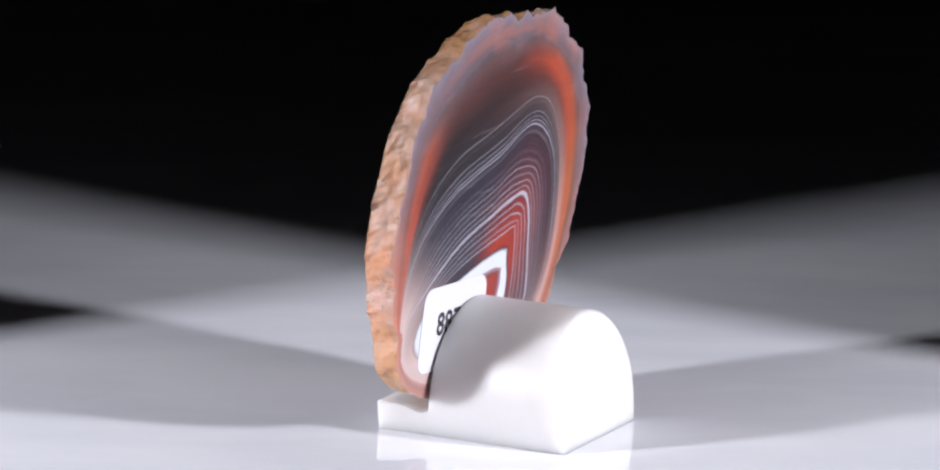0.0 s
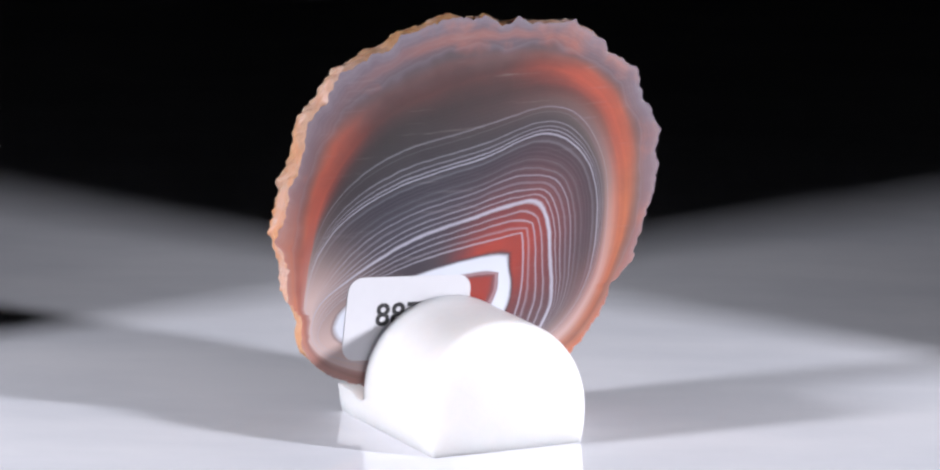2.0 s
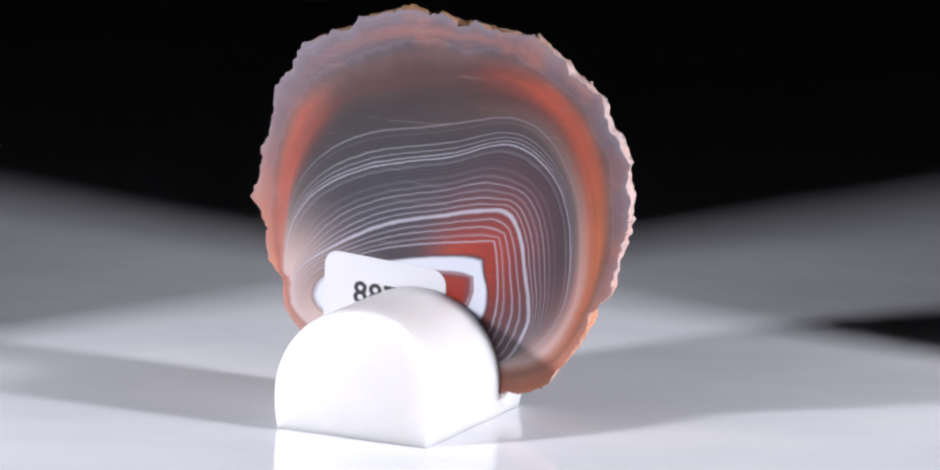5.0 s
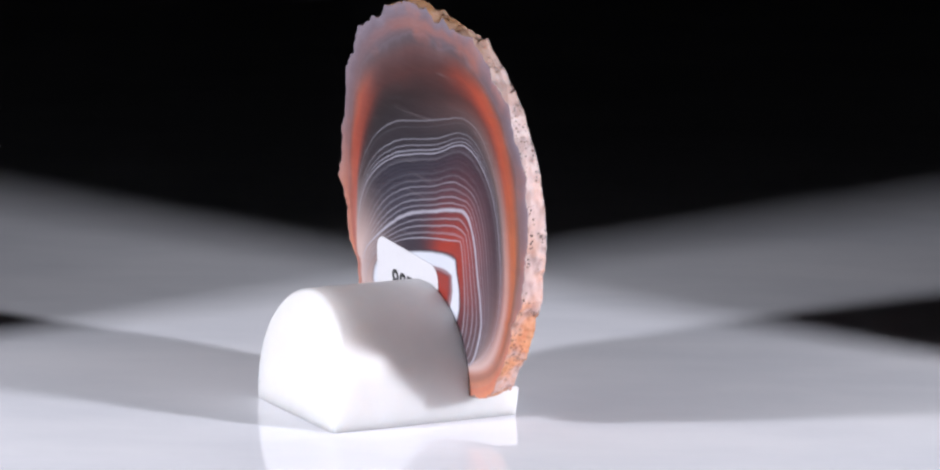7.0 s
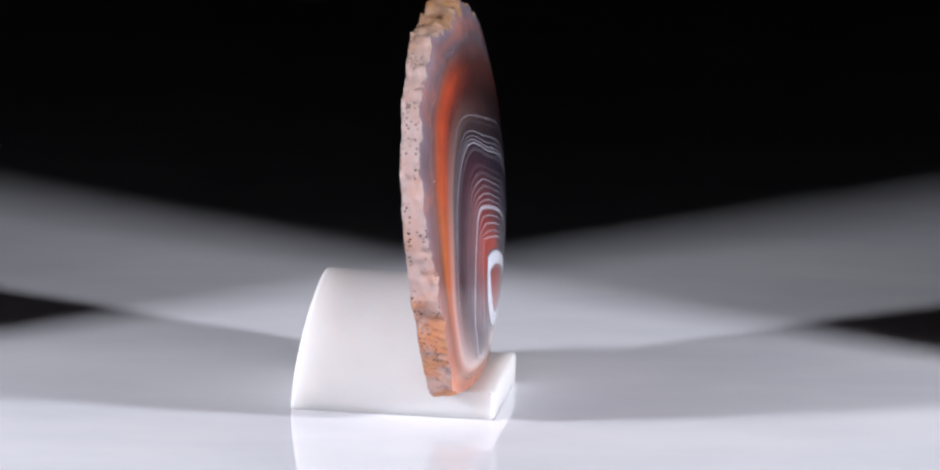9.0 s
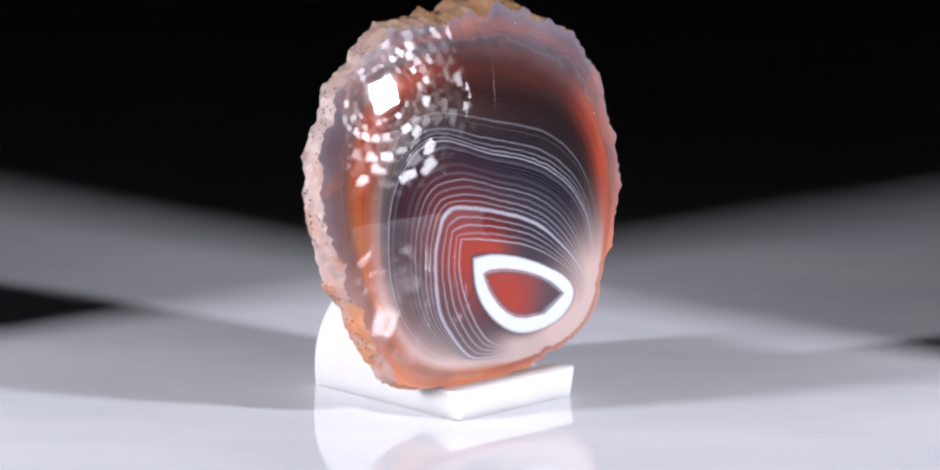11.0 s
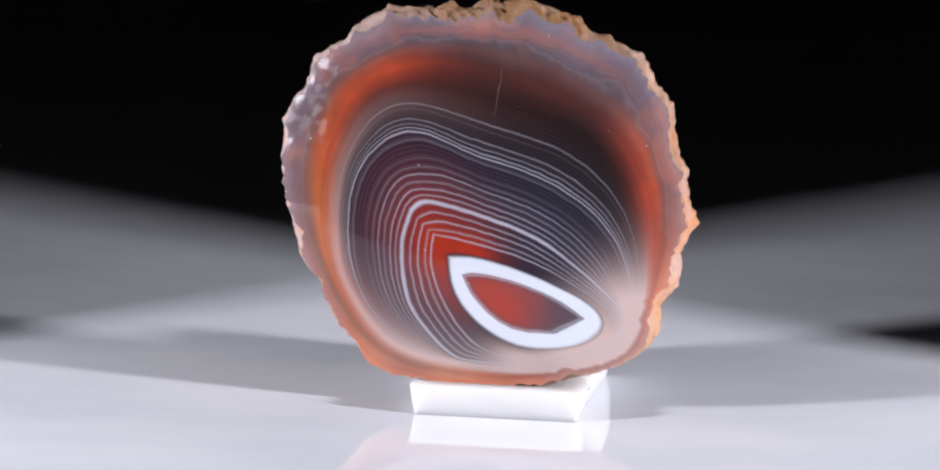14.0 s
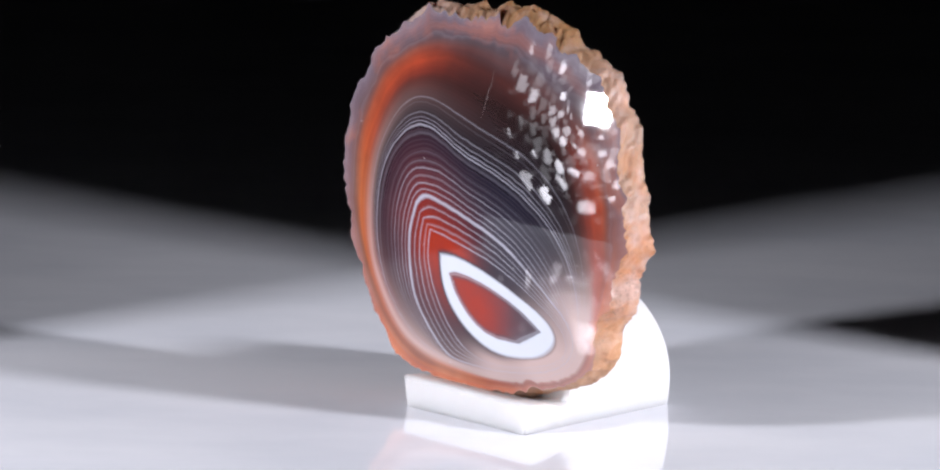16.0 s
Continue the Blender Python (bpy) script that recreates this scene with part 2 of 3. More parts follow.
def studio_lamp(at, target):
    """An LED lamp: square chip in a bowl of flat mirror facets, black housing, pole and foot."""
    base = tagged(new("studio_lamp"), "lit LED studio lamp with faceted mirror reflector", "lamp", "studio lamps")
    base.matrix_basis = pose(at.x, at.y, 0)
    turn = look((0, 0, 0), Vector(target) - at) @ pose(0, 0, 0, 0, 0, 8)
    up = Matrix.Translation((0, 0, at.z)) @ turn    # local -Z is the beam
    bm = bmesh.new()
    back = turn.to_3x3() @ Vector((0, 0, 0.05))
    rings, around = 7, 26
    radii = [0.040 + (0.116 - 0.040) * k / rings for k in range(rings + 1)]
    for k in range(rings):
        for i in range(around):
            a0, a1 = (2 * math.pi * (i + j + 0.5 * (k % 2)) / around for j in (0.10, 0.90))
            corners = []
            for r, a in ((radii[k] + 0.0012, a0), (radii[k] + 0.0012, a1), (radii[k + 1], a1), (radii[k + 1], a0)):
                z = r * r / 0.08 - 0.02
                corners.append(Vector((1.12 * r * math.cos(a), 0.84 * r * math.sin(a), -z)))     # an oblong bowl
            mid = sum(corners, Vector()) / 4
            # each facet throws the chip's light at the subject, give or take a little
            flat = (corners[1] - corners[0]).cross(corners[3] - corners[0]).normalized()
            aim = ((-mid).normalized() + (Vector((0, 0, -0.49)) - mid).normalized()).normalized()
            if flat.dot(aim) < 0:
                flat = -flat
            tilt = Euler([random.uniform(-0.05, 0.05) for _ in range(3)]).to_matrix() @ flat.rotation_difference(aim).to_matrix()
            bm.faces.new([bm.verts.new(up @ (mid + tilt @ (c - mid))) for c in corners])
    part("reflector", bm, MIRROR_METAL, base, "mirror bowl of flat facets", False)
    bm = bmesh.new()
    profile = [(0.0, 0.09), (0.045, 0.09), (0.05, 0.085), (0.05, 0.006), (0.034, 0.004), (0.042, 0.006), (0.060, -0.016), (0.080, -0.050), (0.100, -0.095), (0.122, -0.150), (0.125, -0.150), (0.103, -0.092), (0.083, -0.046), (0.062, -0.008), (0.058, 0.004), (0.056, 0.092), (0.0, 0.098)]
    loops = []
    for r, z in profile:
        loops.append([bm.verts.new(up @ Vector(((1.14 if r > 0.059 else 1.0) * max(r, 1e-4) * math.cos(2 * math.pi * i / 40), (0.88 if r > 0.059 else 1.0) * max(r, 1e-4) * math.sin(2 * math.pi * i / 40), z))) for i in range(40)])
    for a, b in zip(loops, loops[1:]):
        for i in range(40):
            bm.faces.new((a[i], a[(i + 1) % 40], b[(i + 1) % 40], b[i]))
    part("housing", bm, BLACK_METAL, base, "black lamp housing")
    bm = bmesh.new()
    box(bm, -0.020, 0.020, -0.020, 0.020, 0.0012, 0.004)
    bm.transform(up)
    part("led_chip", bm, GLOW, base, "glowing square LED chip", False)
    bm = bmesh.new()
    bmesh.ops.create_cone(bm, segments=20, radius1=0.010, radius2=0.010, depth=at.z, cap_ends=True, matrix=pose(back.x, back.y, at.z / 2))
    part("pole", bm, BLACK_METAL, base, "black pole")
    bm = bmesh.new()
    bmesh.ops.create_cone(bm, segments=32, radius1=0.055, radius2=0.050, depth=0.012, cap_ends=True, matrix=pose(back.x, back.y, 0.006))
    part("foot", bm, BLACK_METAL, base, "round black foot", False)


studio_lamp(LAMP_RIGHT, (0.0, 0.0, 0.03))
studio_lamp(LAMP_LEFT, (0.0, 0.0, 0.03))


def flag(lamp, edge, wide, side):
    """A black card on two feet that cuts off one side of a lamp's light. edge: where its upright edge stands; side: 1 far, -1 near."""
    base = tagged(new("light_flag"), "unseen black card flag on the white table, cutting lamp light", "flag", "light flags")
    base.matrix_basis = pose(edge.x, edge.y, 0)
    line = Vector((edge.x - lamp.x, edge.y - lamp.y, 0)).normalized()
    out = Vector((-line.y, line.x, 0))
    if out.y * side < 0:
        out = -out
    turn = Matrix.Rotation(math.atan2(out.y, out.x), 4, "Z")
    bm = bmesh.new()
    box(bm, 0.0, wide, -0.001, 0.001, 0.0, 0.34)
    bm.transform(turn)
    part("card", bm, BLACK_CLOTH, base, "", False)
    for x in (0.2 * wide, 0.8 * wide):
        bm = bmesh.new()
        box(bm, x - 0.008, x + 0.008, -0.03, 0.03, 0.0, 0.006)
        bevelled(bm, 0.001)
        bm.transform(turn)
        part("foot", bm, BLACK_METAL, base, "", False)


flag(LAMP_RIGHT, Vector((0.1706, -0.0180, 0)), 0.30, 1)
flag(LAMP_LEFT, Vector((-0.1534, -0.0146, 0)), 0.30, 1)
# near pair: added, unseen, to keep the near side of the table dark
flag(LAMP_RIGHT, Vector((0.1710, -0.1280, 0)), 0.20, -1)
flag(LAMP_LEFT, Vector((-0.1535, -0.1240, 0)), 0.20, -1)


# ================= the stand =================
STAND_X, STAND_FRONT, STAND_BACK, STAND_TOP, LEDGE_TOP = -0.0058, -0.0264, 0.0057, 0.0196, 0.0048


def arch_profile(count=44):
    """A rounded arch, drawn in a little towards its foot, from one foot over the top to the other."""
    pts = []
    for i in range(8):
        z = 0.0062 * i / 8
        pts.append((0.0136 - 0.0009 * (1 - z / 0.0062) ** 1.8, z))
    for i in range(count + 1):
        a = math.pi * i / count
        c, s = math.cos(a), math.sin(a)
        pts.append((0.0136 * math.copysign(abs(c) ** 0.97, c), 0.0062 + (STAND_TOP - 0.0062) * abs(s) ** 0.97))
    pts += [(-x, z) for x, z in reversed(pts[:8])]
    return pts


def loft(bm, sections):
    loops = [[bm.verts.new(p) for p in section] for section in sections]
    n = len(loops[0])
    for a, b in zip(loops, loops[1:]):
        for i in range(n):
            bm.faces.new((a[i], b[i], b[(i + 1) % n], a[(i + 1) % n]))
    bm.faces.new(loops[0])
    bm.faces.new(list(reversed(loops[-1])))
    bmesh.ops.recalc_face_normals(bm, faces=bm.faces[:])


def lean(z):
    """The wall against which the slice leans."""
    return -0.00292 - 0.0743 * z


def display_stand():
    base = tagged(new("display_stand"), "white plastic display stand with arched block and low ledge", "stand")
    prof = arch_profile()

    def inset(amount, y, cap=1.0, wall=False, slope=0.0):
        k, out = amount, []
        front = min(1.0, max(0.0, -y / 0.026)) if not wall else 0.0     # the block widens towards its front
        for x, z in prof:
            zz = min(max(z * (1 - k / STAND_TOP), 0.0 if z == 0 else k * 0.3), cap)
            xx = x * (1 - k / 0.0136 + 0.022 * front)
            out.append((STAND_X - 0.0006 * front + xx, (lean(zz) if wall else 0) + slope * (zz / STAND_TOP) ** 1.35 + y, zz))
        return out

    bm = bmesh.new()
    sections = []
    lean_back = 0.0030
    for a in (0.0, 22.5, 45.0, 67.5, 90.0):
        e = 0.0007
        sections.append(inset(e * (1 - math.sin(radians(a))), STAND_FRONT + e * (1 - math.cos(radians(a))), slope=lean_back))
    sections += [inset(0, y, slope=lean_back * w) for y, w in ((-0.020, 0.75), (-0.014, 0.4), (-0.009, 0.15))]
    sections += [inset(0, -0.0004, wall=True), inset(0, 0.0, wall=True)]
    # the wall behind the slice, then the ledge with its shallow groove
    sections.append(inset(0, 0.0, 0.0040, wall=True))
    for y, top in ((-0.0020, 0.0036), (-0.0010, 0.0037), (0.0006, 0.0043), (0.0018, 0.0045), (0.0034, 0.0046), (0.0050, LEDGE_TOP), (0.00545, LEDGE_TOP - 0.0002), (STAND_BACK, LEDGE_TOP - 0.0006)):
        sections.append(inset(0.0004 if y == STAND_BACK else 0.0, y, top))
    loft(bm, sections)
    part("moulded_body", bm, WHITE_PLASTIC, base)
    return base


# ================= the agate slice (millimetres in its own plane) =================
CORE = (-8.0, 17.2)
MIDDLE = (-3.0, 34.0)
OUTLINE = [31.88, 0.59, -0.55, 0.79, 0.86, 0.18, 0.34, -0.92, 0.65, 0.34, 0.30, 0.11, -0.09, 0.19, -0.12, 0.20, 0.11, -0.38, 0.01]
# teeth and chips of the edge: direction, height, width in degrees
TEETH = [(10, -0.54, 2), (16, 0.48, 2), (26, -0.99, 2), (33, 0.44, 1.3), (35, 0.95, 2), (44, -0.96, 2), (59, 0.93, 2), (74, 0.6, 1.3), (76, 1.12, 1.3), (81, -0.71, 1.3), (87, 0.73, 2),
         (112, 0.49, 2), (115, 0.86, 2), (120, -0.59, 1.3), (125, 0.44, 1.3), (135, 0.6, 1.3), (140, -0.32, 1.3), (144, -1.04, 3), (152, 0.67, 3), (171, 0.56, 2), (183, 0.81, 1.3),
         (186, 1.66, 2), (195, -0.7, 2), (210, -1.73, 3), (214, -0.58, 2), (253, 0.67, 3), (288, -0.65, 3), (293, -0.35, 2), (310, -0.55, 2), (330, -0.71, 3), (339, 0.77, 2)]
DOME, DOME_R = (-6.83, -97.91, 32.21), 106.53
# bands of the stone: position between core and skin, sharp corner or not, course
RING_CORE = [(-0.3, 21.5), (-1.6, 21.6), (-4.2, 21.5), (-8.5, 20.7), (-13.9, 18.8), (-18.7, 15.7), (-15.0, 14.1), (-14.1, 13.4), (-8.8, 13.6), (-5.4, 15.2), (-2.0, 18.4), (-0.9, 20.4)]
RING_WHITE = [(2.3, 24.5), (0.6, 24.7), (-2.3, 24.6), (-8.0, 23.3), (-14.8, 20.7), (-20.8, 17.6), (-22.3, 14.6), (-20.0, 11.8), (-15.2, 10.5), (-9.4, 10.4), (-4.6, 12.5), (-0.7, 15.7), (1.6, 19.4), (2.1, 22.4)]
RING_RED = [(4.7, 27.8), (3.0, 27.6), (-1.3, 26.8), (-7.9, 25.4), (-13.8, 23.1), (-20.7, 19.0), (-23.8, 16.0), (-24.0, 12.6), (-20.1, 10.3), (-11.5, 8.5), (-4.7, 9.0), (-0.4, 11.9), (3.3, 17.7), (5.0, 22.5), (5.0, 26.0)]
RING_BOLD = [(7.6, 33.2), (2.5, 32.5), (-4.1, 30.8), (-10.8, 28.5), (-15.6, 25.5), (-20.6, 21.5), (-24.9, 17.4), (-25.4, 13.0), (-21.2, 9.5), (-11.5, 7.7), (-2.0, 7.7), (1.8, 8.3), (6.2, 12.9), (8.9, 16.8), (9.9, 23.5), (9.6, 28.2)]
RING_GREY = [(8.9, 44.3), (4.3, 43.2), (-1.2, 40.8), (-7.8, 39.3), (-14.5, 36.8), (-20.4, 32.9), (-24.4, 28.0), (-26.4, 21.7), (-26.4, 13.9), (-22.2, 8.9), (-11.5, 7.0), (-2.0, 7.2), (7.4, 8.8), (13.1, 12.9), (17.2, 18.6), (18.9, 25.3), (18.8, 32.9), (17.0, 38.5), (13.1, 42.7)]
RING_THIN = [(8.9, 48.5), (0.6, 46.4), (-6.9, 44.4), (-14.6, 42.4), (-21.3, 38.0), (-26.1, 31.2), (-27.8, 21.6), (-27.1, 13.4), (-22.7, 8.4), (-11.6, 6.6), (-2.0, 6.8), (7.4, 8.0), (13.1, 10.9), (17.8, 17.2), (20.1, 22.4), (20.5, 31.9), (19.2, 39.4), (14.8, 46.4)]
RING_RUST = [(7.8, 54.7), (15.2, 51.9), (20.7, 46.8), (23.3, 37.5), (23.5, 27.1), (20.6, 18.6), (14.8, 9.9), (7.3, 6.6), (-2.1, 6.1), (-11.6, 6.1), (-23.2, 7.8), (-27.7, 12.9), (-29.1, 21.5), (-29.3, 31.1), (-26.3, 40.6), (-18.5, 48.8), (-9.0, 52.2), (-0.6, 54.2)]
# position of the band, its sharp corners, rounds of smoothing, course
RINGS = [(0.10, (0, 5, 7), 1, RING_CORE), (0.20, (0,), 2, RING_WHITE), (0.30, (0,), 3, RING_RED), (0.40, (), 2, RING_BOLD), (0.60, (), 3, RING_GREY), (0.70, (), 3, RING_THIN), (0.85, (), 3, RING_RUST)]
AROUND = 640


def rounded(points, sharp, times=3):
    """Cuts the corners of a closed course, but for its sharp ones."""
    course = [(p, i in sharp) for i, p in enumerate(points)]
    for _ in range(times):
        out = []
        for i, (p, keep) in enumerate(course):
            if keep:
                out.append((p, True))
            else:
                for q, _keep in (course[i - 1], course[(i + 1) % len(course)]):
                    out.append(((p[0] * 0.75 + q[0] * 0.25, p[1] * 0.75 + q[1] * 0.25), False))
        course = out
    return np.array([p for p, _ in course])


def reach(course, centre, angles):
    """How far a closed course lies from the centre, way by way."""
    a = np.asarray(course) - np.asarray(centre)
    b = np.roll(a, -1, axis=0)
    far = np.zeros(len(angles))
    for k, phi in enumerate(angles):
        d = np.array((math.cos(phi), math.sin(phi)))
        e = b - a
        den = d[0] * e[:, 1] - d[1] * e[:, 0]
        den[np.abs(den) < 1e-12] = 1e-12
        t = (a[:, 0] * e[:, 1] - a[:, 1] * e[:, 0]) / den
        u = (a[:, 0] * d[1] - a[:, 1] * d[0]) / den
        ok = (u >= -1e-9) & (u <= 1 + 1e-9) & (t > 0)
        far[k] = t[ok].max() if ok.any() else 1.0
    return far


def bell(angle, at, width):
    d = (angle - at + 180) % 360 - 180
    return np.exp(-(d / width) ** 2)


def outline(shift, inset_scale):
    """The chipped edge of the slice; inset_scale 0 for the sawn face, 1 for the domed one."""
    pts = []
    for i in range(1440):
        a = 2 * math.pi * i / 1440
        deg = math.degrees(a)
        r = OUTLINE[0] + sum(OUTLINE[2 * k - 1] * math.cos(k * a) + OUTLINE[2 * k] * math.sin(k * a) for k in range(1, 10))
        for at, high, wide in TEETH:
            d = abs((deg - at + 180) % 360 - 180) / wide
            if d < 5:
                r += high * math.exp(-d ** 1.6)
        c, s = math.cos(a), math.sin(a)
        calm = 1 - 0.65 * float(bell(deg, 268, 32))
        r += calm * (0.12 - 0.75 * abs(noise.noise((c * 23, s * 23, 9.0))) + 0.30 * noise.noise((c * 42, s * 42, 4.0)) + 0.16 * noise.noise((c * 70, s * 70, 1.0)))
        if inset_scale:
            # scallops where the crust has broken away
            scallop = 0.35 + 2.2 * abs(noise.noise((c * 6 + 5, s * 6, 7.0))) + 0.9 * abs(noise.noise((c * 15, s * 15, 2.0)))
            r -= inset_scale * (0.32 + 1.75 * float(bell(deg, 88, 36)) + 1.2 * float(bell(deg, 202, 18)) + 0.9 * float(bell(deg, 262, 18)) + 0.5 * float(bell(deg, 0, 35))) * scallop
        pts.append((MIDDLE[0] + r * c + shift[0], MIDDLE[1] + r * s + shift[1]))
    return pts


def zones(phi_deg, band, u, v):
    """How much iron and how much milk the stone holds there."""
    p = phi_deg
    iron = 0.95 * np.exp(-((band - 0.0) / 0.13) ** 6) * (1 / (1 + np.exp(-(u + 11.8) / 1.4)))
    iron = iron + 0.85 * bell(p, 40, 30) * (band > 0.2) * np.exp(-((band - 0.22) / 0.22) ** 2)
    iron = iron + 0.35 * bell(p, 20, 50) * (band > 0.2) * np.exp(-((band - 0.22) / 0.18) ** 2)
    # the red ring near the edge: broken at the top, broad and amber low down
    ring = 0.86 + 0.035 * bell(p, 125, 18) - 0.05 * bell(p, 8, 22) - 0.085 * bell(p, 335, 32)
    side = np.clip(0.85 * bell(p, 56, 14) + 0.9 * bell(p, 30, 22) + 0.85 * bell(p, 0, 25) + 0.85 * bell(p, 330, 35) + 0.75 * bell(p, 285, 40) + 0.45 * bell(p, 124, 9) + 0.9 * bell(p, 144, 15) + 0.7 * bell(p, 165, 22) + 0.5 * bell(p, 215, 25) + 0.12 * bell(p, 98, 20), 0, 1)
    inner = 0.05 + 0.075 * bell(p, 6, 34) + 0.055 * bell(p, 145, 25) + 0.05 * bell(p, 330, 40)
    iron = iron + side * np.where(band < ring, np.exp(-((band - ring) / inner) ** 2), np.exp(-((band - ring) / (0.032 + 0.042 * bell(p, 0, 48))) ** 2))
    iron = iron + 0.42 * bell(p, 12, 48) * np.clip((band - 0.66) / 0.08, 0, 1) * np.clip((0.9 - band) / 0.05, 0, 1)
    iron = iron + 0.42 * bell(p, 85, 26) * np.exp(-((band - 0.958) / 0.013) ** 2) + 0.12 * bell(p, 80, 26) * np.exp(-((band - 0.90) / 0.014) ** 2)
    iron = iron + (1.0 * bell(p, 272, 62) + 0.75 * bell(p, 334, 36) + 0.9 * bell(p, 175, 28)) * np.exp(-((band - 0.95) / 0.08) ** 2)
    amber = np.clip(0.5 * bell(p, 18, 24) + 0.95 * bell(p, 345, 38) + 0.7 * bell(p, 295, 32), 0, 1) * np.clip((band - 0.64) / 0.1, 0, 1) * np.clip((0.955 - band) / 0.04, 0, 1)
    pale = 0.92 * bell(p, 205, 34) * np.clip((band - 0.185) / 0.03, 0, 1) * (1 - 0.75 * np.clip((band - 0.78) / 0.14, 0, 1))
    pale = pale + 0.5 * bell(p, 176, 20) * np.clip((band - 0.3) / 0.2, 0, 1) * np.clip((0.9 - band) / 0.1, 0, 1) + 0.75 * bell(p, 322, 32) * np.exp(-((band - 0.64) / 0.19) ** 2) + 0.75 * bell(p, 265, 36) * np.clip((band - 0.19) / 0.08, 0, 1) * np.clip((0.88 - band) / 0.1, 0, 1)
    pale = pale + 0.42 * bell(p, 5, 42) * np.exp(-((band - 0.71) / 0.065) ** 2)
    return np.clip(iron, 0, 1), np.clip(pale, 0, 0.9), amber


def agate_slice():
    base = tagged(new("agate_slice"), "banded red and grey agate slice, domed and polished behind", "agate slice")
    phis = np.linspace(0, 2 * math.pi, AROUND, endpoint=False)
    corner = math.atan2(24.4 - CORE[1], 2.2 - CORE[0])
    phis = phis + (corner - phis[np.argmin(abs(phis - corner))])
    steps = np.concatenate([np.linspace(0.0, 0.2, 12), np.linspace(0.225, 0.85, 36), np.linspace(0.87, 1.0, 12)])[1:]
    edges = {}
    for face, shift, inset_scale in (("front_face", (1.6, 0.8), 0.0), ("domed_face", (0.0, 0.0), 1.0)):
        centre = (CORE[0] + shift[0], CORE[1] + shift[1])
        radii = [np.zeros(AROUND)]
        for (at, sharp, times, ring), slant in zip(RINGS, (0.3, 0.34, 0.33, 0.30, 0.28, 0.20, 0.08)):
            if not inset_scale:   # the bands run aslant through the stone
                low = 0.46 if at < 0.25 else 0.34 if at < 0.5 else 0.10
                ring = [(a - slant * max(0.0, CORE[0] - a) + (low * max(0.0, 23 - b) if a > -6 else 0) + ((1.0 if at < 0.25 else 0.7) if at < 0.5 and a > -6 else 0), b + (0.07 * max(0.0, CORE[0] + 4 - a) if b > 17 and at < 0.8 else 0)) for a, b in ring]
            r = reach(rounded(ring, sharp, times), CORE, phis)
            radii.append(np.maximum(r, radii[-1] + 0.12))
        rim = reach(outline((0, 0), inset_scale), centre, phis)
        radii[-1] = np.minimum(radii[-1], rim - 1.3)
        for k in range(len(radii) - 2, 0, -1):
            radii[k] = np.minimum(radii[k], radii[k + 1] - 0.12)
        radii.append(rim)
        stops = np.array([0.0] + [ring[0] for ring in RINGS] + [1.0])
        table_r = np.array(radii)
        window = np.concatenate([rim[-20:], rim, rim[:20]])
        even = np.convolve(window, np.ones(41) / 41, "valid")     # the edge without its chips
        rows = []
        for s in steps:
            w = max(0.0, (s - 0.85) / 0.15)
            table_r[-1] = np.maximum(even + (rim - even) * w ** 2.5, table_r[-2] + 0.4)
            rows.append([np.interp(s, stops, table_r[:, i]) for i in range(AROUND)])
        rows = np.array(rows)
        u = centre[0] + rows * np.cos(phis)
        v = centre[1] + rows * np.sin(phis)
        if inset_scale:
            y = DOME[1] + np.sqrt(DOME_R ** 2 - (u - DOME[0]) ** 2 - (v - DOME[2]) ** 2)
            y = y + 1.3 * np.clip((u + 15.0) / 45.0, 0, 1.2) ** 2      # thicker on one side
            y0 = DOME[1] + math.sqrt(DOME_R ** 2 - (centre[0] - DOME[0]) ** 2 - (centre[1] - DOME[2]) ** 2)
        else:
            y, y0 = np.zeros_like(u), 0.0
        verts = [(centre[0] / 1000, y0 / 1000, centre[1] / 1000)] + [(a / 1000, b / 1000, c / 1000) for a, b, c in zip(u.ravel(), y.ravel(), v.ravel())]
        faces = [(0, 1 + i, 1 + (i + 1) % AROUND) for i in range(AROUND)]
        for k in range(len(steps) - 1):
            o = 1 + k * AROUND
            faces += [(o + i, o + AROUND + i, o + AROUND + (i + 1) % AROUND, o + (i + 1) % AROUND) for i in range(AROUND)]
        if inset_scale:
            faces = [tuple(reversed(f)) for f in faces]
        me = bpy.data.meshes.new(face)
        me.from_pydata(verts, [], faces)
        band = np.concatenate([[0.0], np.repeat(steps, AROUND)])
        deg = np.concatenate([[0.0], np.tile(np.degrees(phis), len(steps))])
        iron, pale, amber = zones(deg, band, np.concatenate([[centre[0]], u.ravel()]) - shift[0], np.concatenate([[centre[1]], v.ravel()]))
        for key, values in (("band", band), ("iron", iron), ("pale", pale), ("amber", amber)):
            me.attributes.new(key, "FLOAT", "POINT").data.foreach_set("value", values.astype(np.float32))
        mesh_part(face, me, POLISHED if inset_scale else SAWN, base, "polished domed face with banding" if inset_scale else "flat sawn face with banding")
        edges[face] = (u[-1], y[-1], v[-1])
    # the broken skin between the two faces
    strips = 14
    (u0, y0, v0), (u1, y1, v1) = edges["front_face"], edges["domed_face"]
    def calmed(values, width=11):
        window = np.concatenate([values[-(width // 2):], values, values[:width // 2]])
        return np.convolve(window, np.ones(width) / width, "valid")

    us, vs = calmed(u0), calmed(v0)
    verts, fields = [], {"iron": [], "pale": [], "crust": [], "speck": [], "band": []}
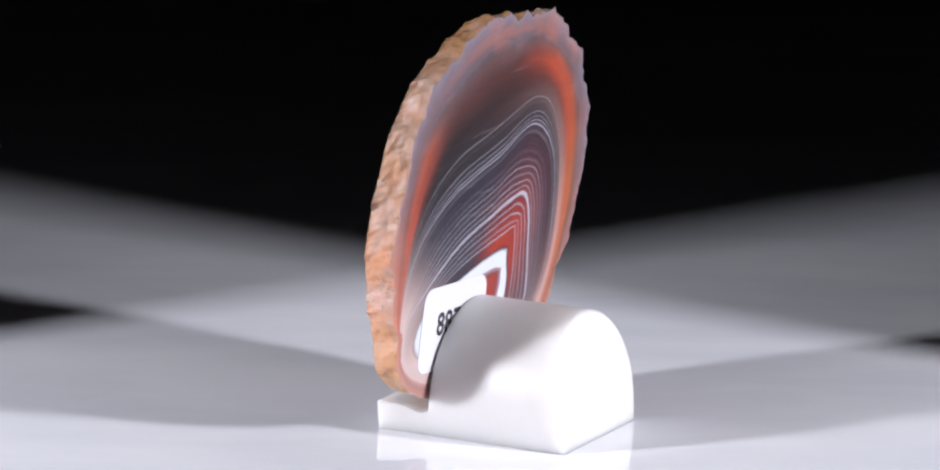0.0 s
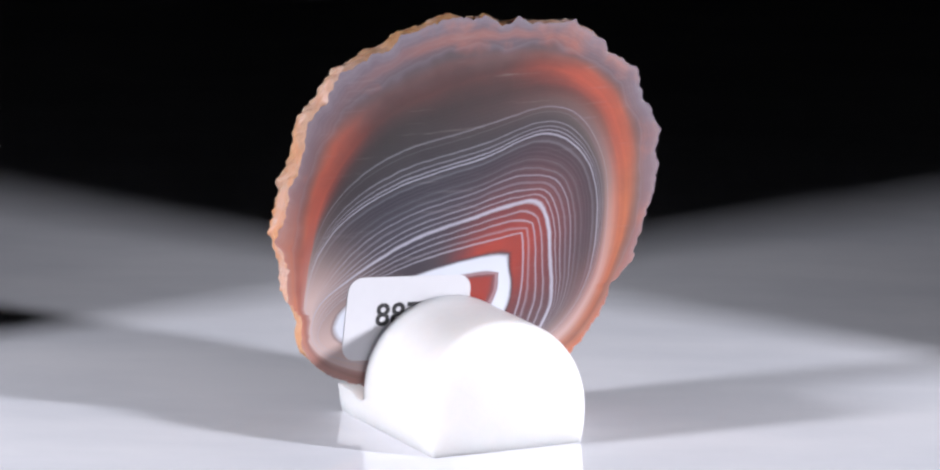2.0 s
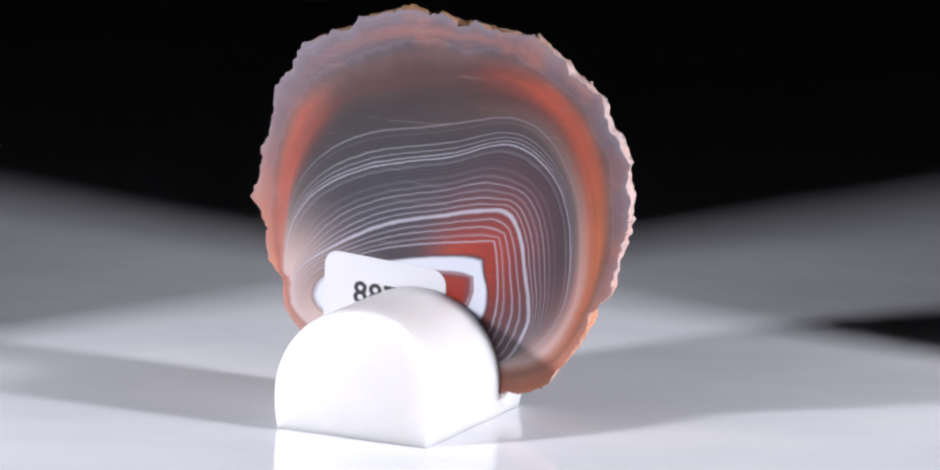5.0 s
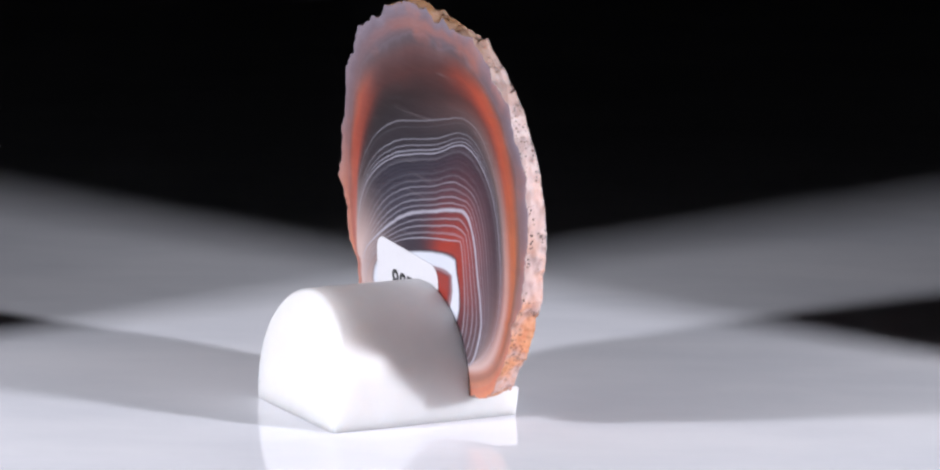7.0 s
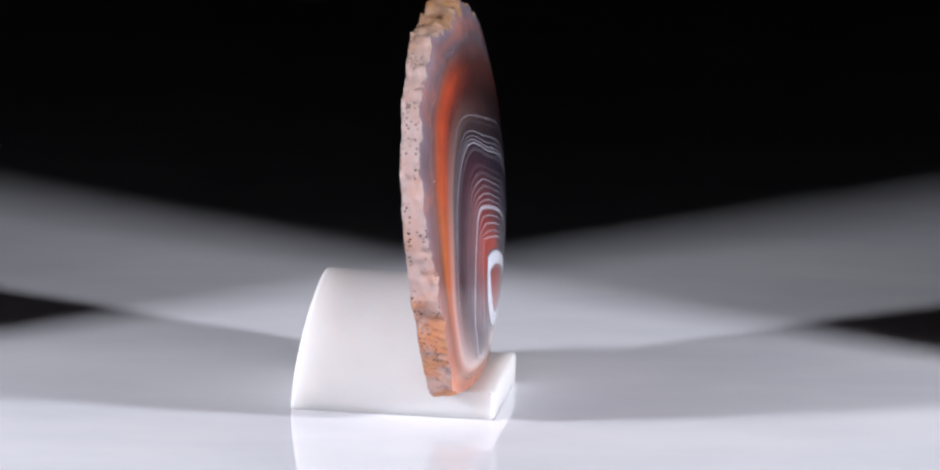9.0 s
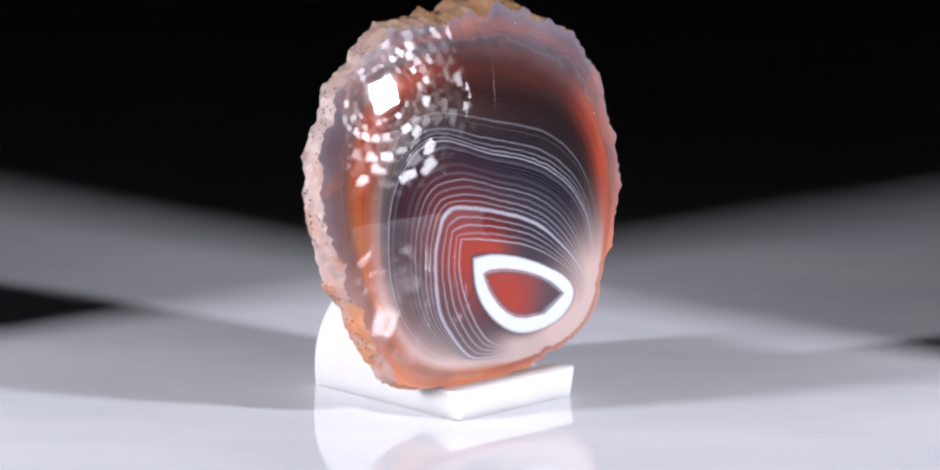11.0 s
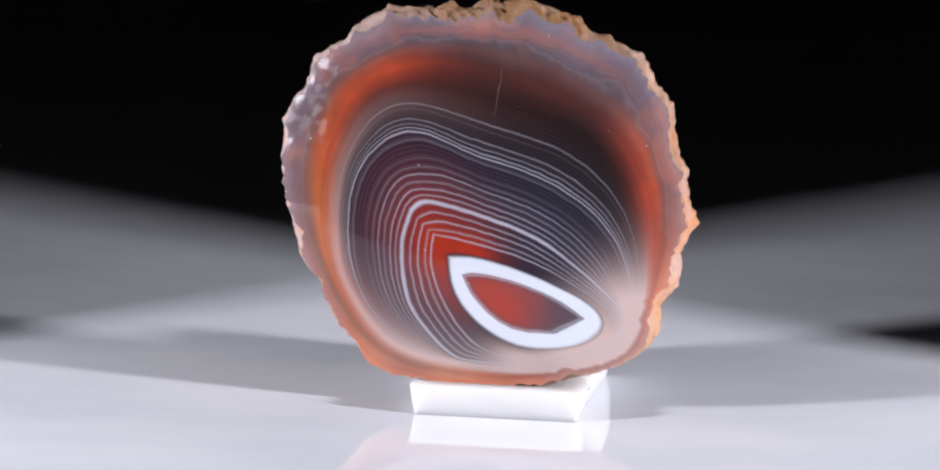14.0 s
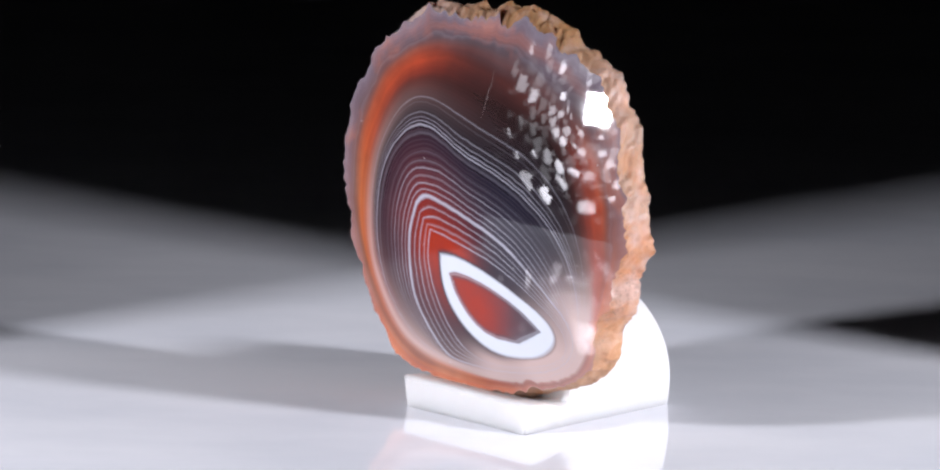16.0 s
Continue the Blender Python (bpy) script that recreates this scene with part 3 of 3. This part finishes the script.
    for k in range(strips + 1):
        w = k / strips
        for i in range(AROUND):
            ang = math.atan2(v0[i] - MIDDLE[1], u0[i] - MIDDLE[0])
            deg = math.degrees(ang) % 360
            ex = math.sin(math.pi * w)
            p = Vector((u0[i], 0, v0[i]))
            deep = w * y1[i]
            lump = sum(size * noise.noise(Vector((u0[i] * f, deep * f, v0[i] * f))) for size, f in ((0.55, 0.35), (0.42, 0.8), (0.26, 1.9)))
            push = ex ** 0.6 * lump * (0.65 + 0.75 * float(bell(deg, 85, 45))) - 0.1 * ex
            soft = min(1.0, 1.4 * ex)
            ww = w ** 2.2
            u = (u0[i] * (1 - soft) + us[i] * soft) * (1 - ww) + u1[i] * ww + push * math.cos(ang)
            v = (v0[i] * (1 - soft) + vs[i] * soft) * (1 - ww) + v1[i] * ww + push * math.sin(ang)
            y = y1[i] * w
            verts.append((u / 1000, y / 1000, v / 1000))
            fields["iron"].append(min(1, 1.1 * float(bell(deg, 195, 50)) + 0.95 * float(bell(deg, 305, 50)) + 0.16))
            fields["pale"].append(0.85 * float(bell(deg, 225, 25)))
            fields["crust"].append(min(1, 1.1 * float(bell(deg, 98, 50)) + 0.5 * float(bell(deg, 165, 24)) + 0.5 * float(bell(deg, 262, 25))))
            fields["speck"].append(min(1, 1.0 * float(bell(deg, 0, 55)) + 0.25 * float(bell(deg, 180, 60))))
            fields["band"].append(1.0)
    faces = []
    for k in range(strips):
        o = k * AROUND
        faces += [(o + i, o + AROUND + i, o + AROUND + (i + 1) % AROUND, o + (i + 1) % AROUND) for i in range(AROUND)]
    me = bpy.data.meshes.new("skin")
    me.from_pydata(verts, [], faces)
    for key, values in fields.items():
        me.attributes.new(key, "FLOAT", "POINT").data.foreach_set("value", np.array(values, dtype=np.float32))
    mesh_part("skin", me, SKIN, base, "rough ochre and pink broken edge")
    # a hairline crack in the domed face
    bm = bmesh.new()
    rows = []
    for j in range(15):
        w = j / 14
        u, v = -5.0 + 0.9 * w + 0.25 * noise.noise((w * 5, 0.3, 0)), 54.2 - 7.4 * w
        y = DOME[1] + math.sqrt(DOME_R ** 2 - (u - DOME[0]) ** 2 - (v - DOME[2]) ** 2) + 1.3 * max(0.0, (u + 15.0) / 45.0) ** 2 + 0.006
        half = 0.045 * math.sin(math.pi * min(1, max(0.02, w))) + 0.015
        rows.append([bm.verts.new(((u - half) / 1000, y / 1000, v / 1000)), bm.verts.new(((u + half) / 1000, y / 1000, v / 1000))])
    for a, b in zip(rows, rows[1:]):
        bm.faces.new((a[0], a[1], b[1], b[0]))
    part("crack", bm, CRACK, base, "pale hairline crack", False)
    # the sticker on the sawn face
    bm = bmesh.new()
    wide, high, r = 21.3, 13.4, 2.4
    ring = []
    for cx, cz, a0 in ((wide - r, -r, 0), (r, -r, 90), (r, -high + r, 180), (wide - r, -high + r, 270)):
        for j in range(7):
            a = radians(a0 + 15 * j)
            ring.append(((cx + r * math.cos(a)) / 1000, (cz + r * math.sin(a)) / 1000))
    for y0_, y1_ in ((-0.00010, -0.00002),):
        top = [bm.verts.new((x, y0_, z)) for x, z in ring]
        low = [bm.verts.new((x, y1_, z)) for x, z in ring]
        bm.faces.new(top)
        for i in range(len(ring)):
            j = (i + 1) % len(ring)
            bm.faces.new((top[j], top[i], low[i], low[j]))
    bmesh.ops.recalc_face_normals(bm, faces=bm.faces[:])
    sticker = part("sticker", bm, PAPER, base, "white paper sticker with rounded corners", False)
    sticker.matrix_basis = pose(-0.0226, 0, 0.0238, 0, 3.2, 0)
    text = bpy.data.curves.new("number", "FONT")
    text.body, text.size, text.extrude, text.offset = "887", 0.0050, 0.00002, 0.00011
    text.space_character = 1.05
    letters = new("number_curve", text)
    bpy.context.view_layer.update()
    me = bpy.data.meshes.new_from_object(letters.evaluated_get(bpy.context.evaluated_depsgraph_get()))
    bpy.data.objects.remove(letters)
    number = mesh_part("number", me, INK, sticker, "printed black number", False)
    number.matrix_basis = pose(0.0052, -0.00013, -0.0078, 90, -1.2, 0)
    return base


stand = display_stand()
agate = agate_slice()
SEAT = pose(0, -0.00264, 0, 4.25, 0, -1.17)


# ================= movement: the turntable makes three turns a minute =================
def motions():
    turns = [(0.5 * k, 64.43 - 18.0 * 0.5 * k) for k in range(33)]
    walk(stand, [(t, pose(0, 0, 0, 0, 0, a)) for t, a in turns])
    walk(agate, [(t, pose(0, 0, 0, 0, 0, a) @ SEAT) for t, a in turns])


motions()
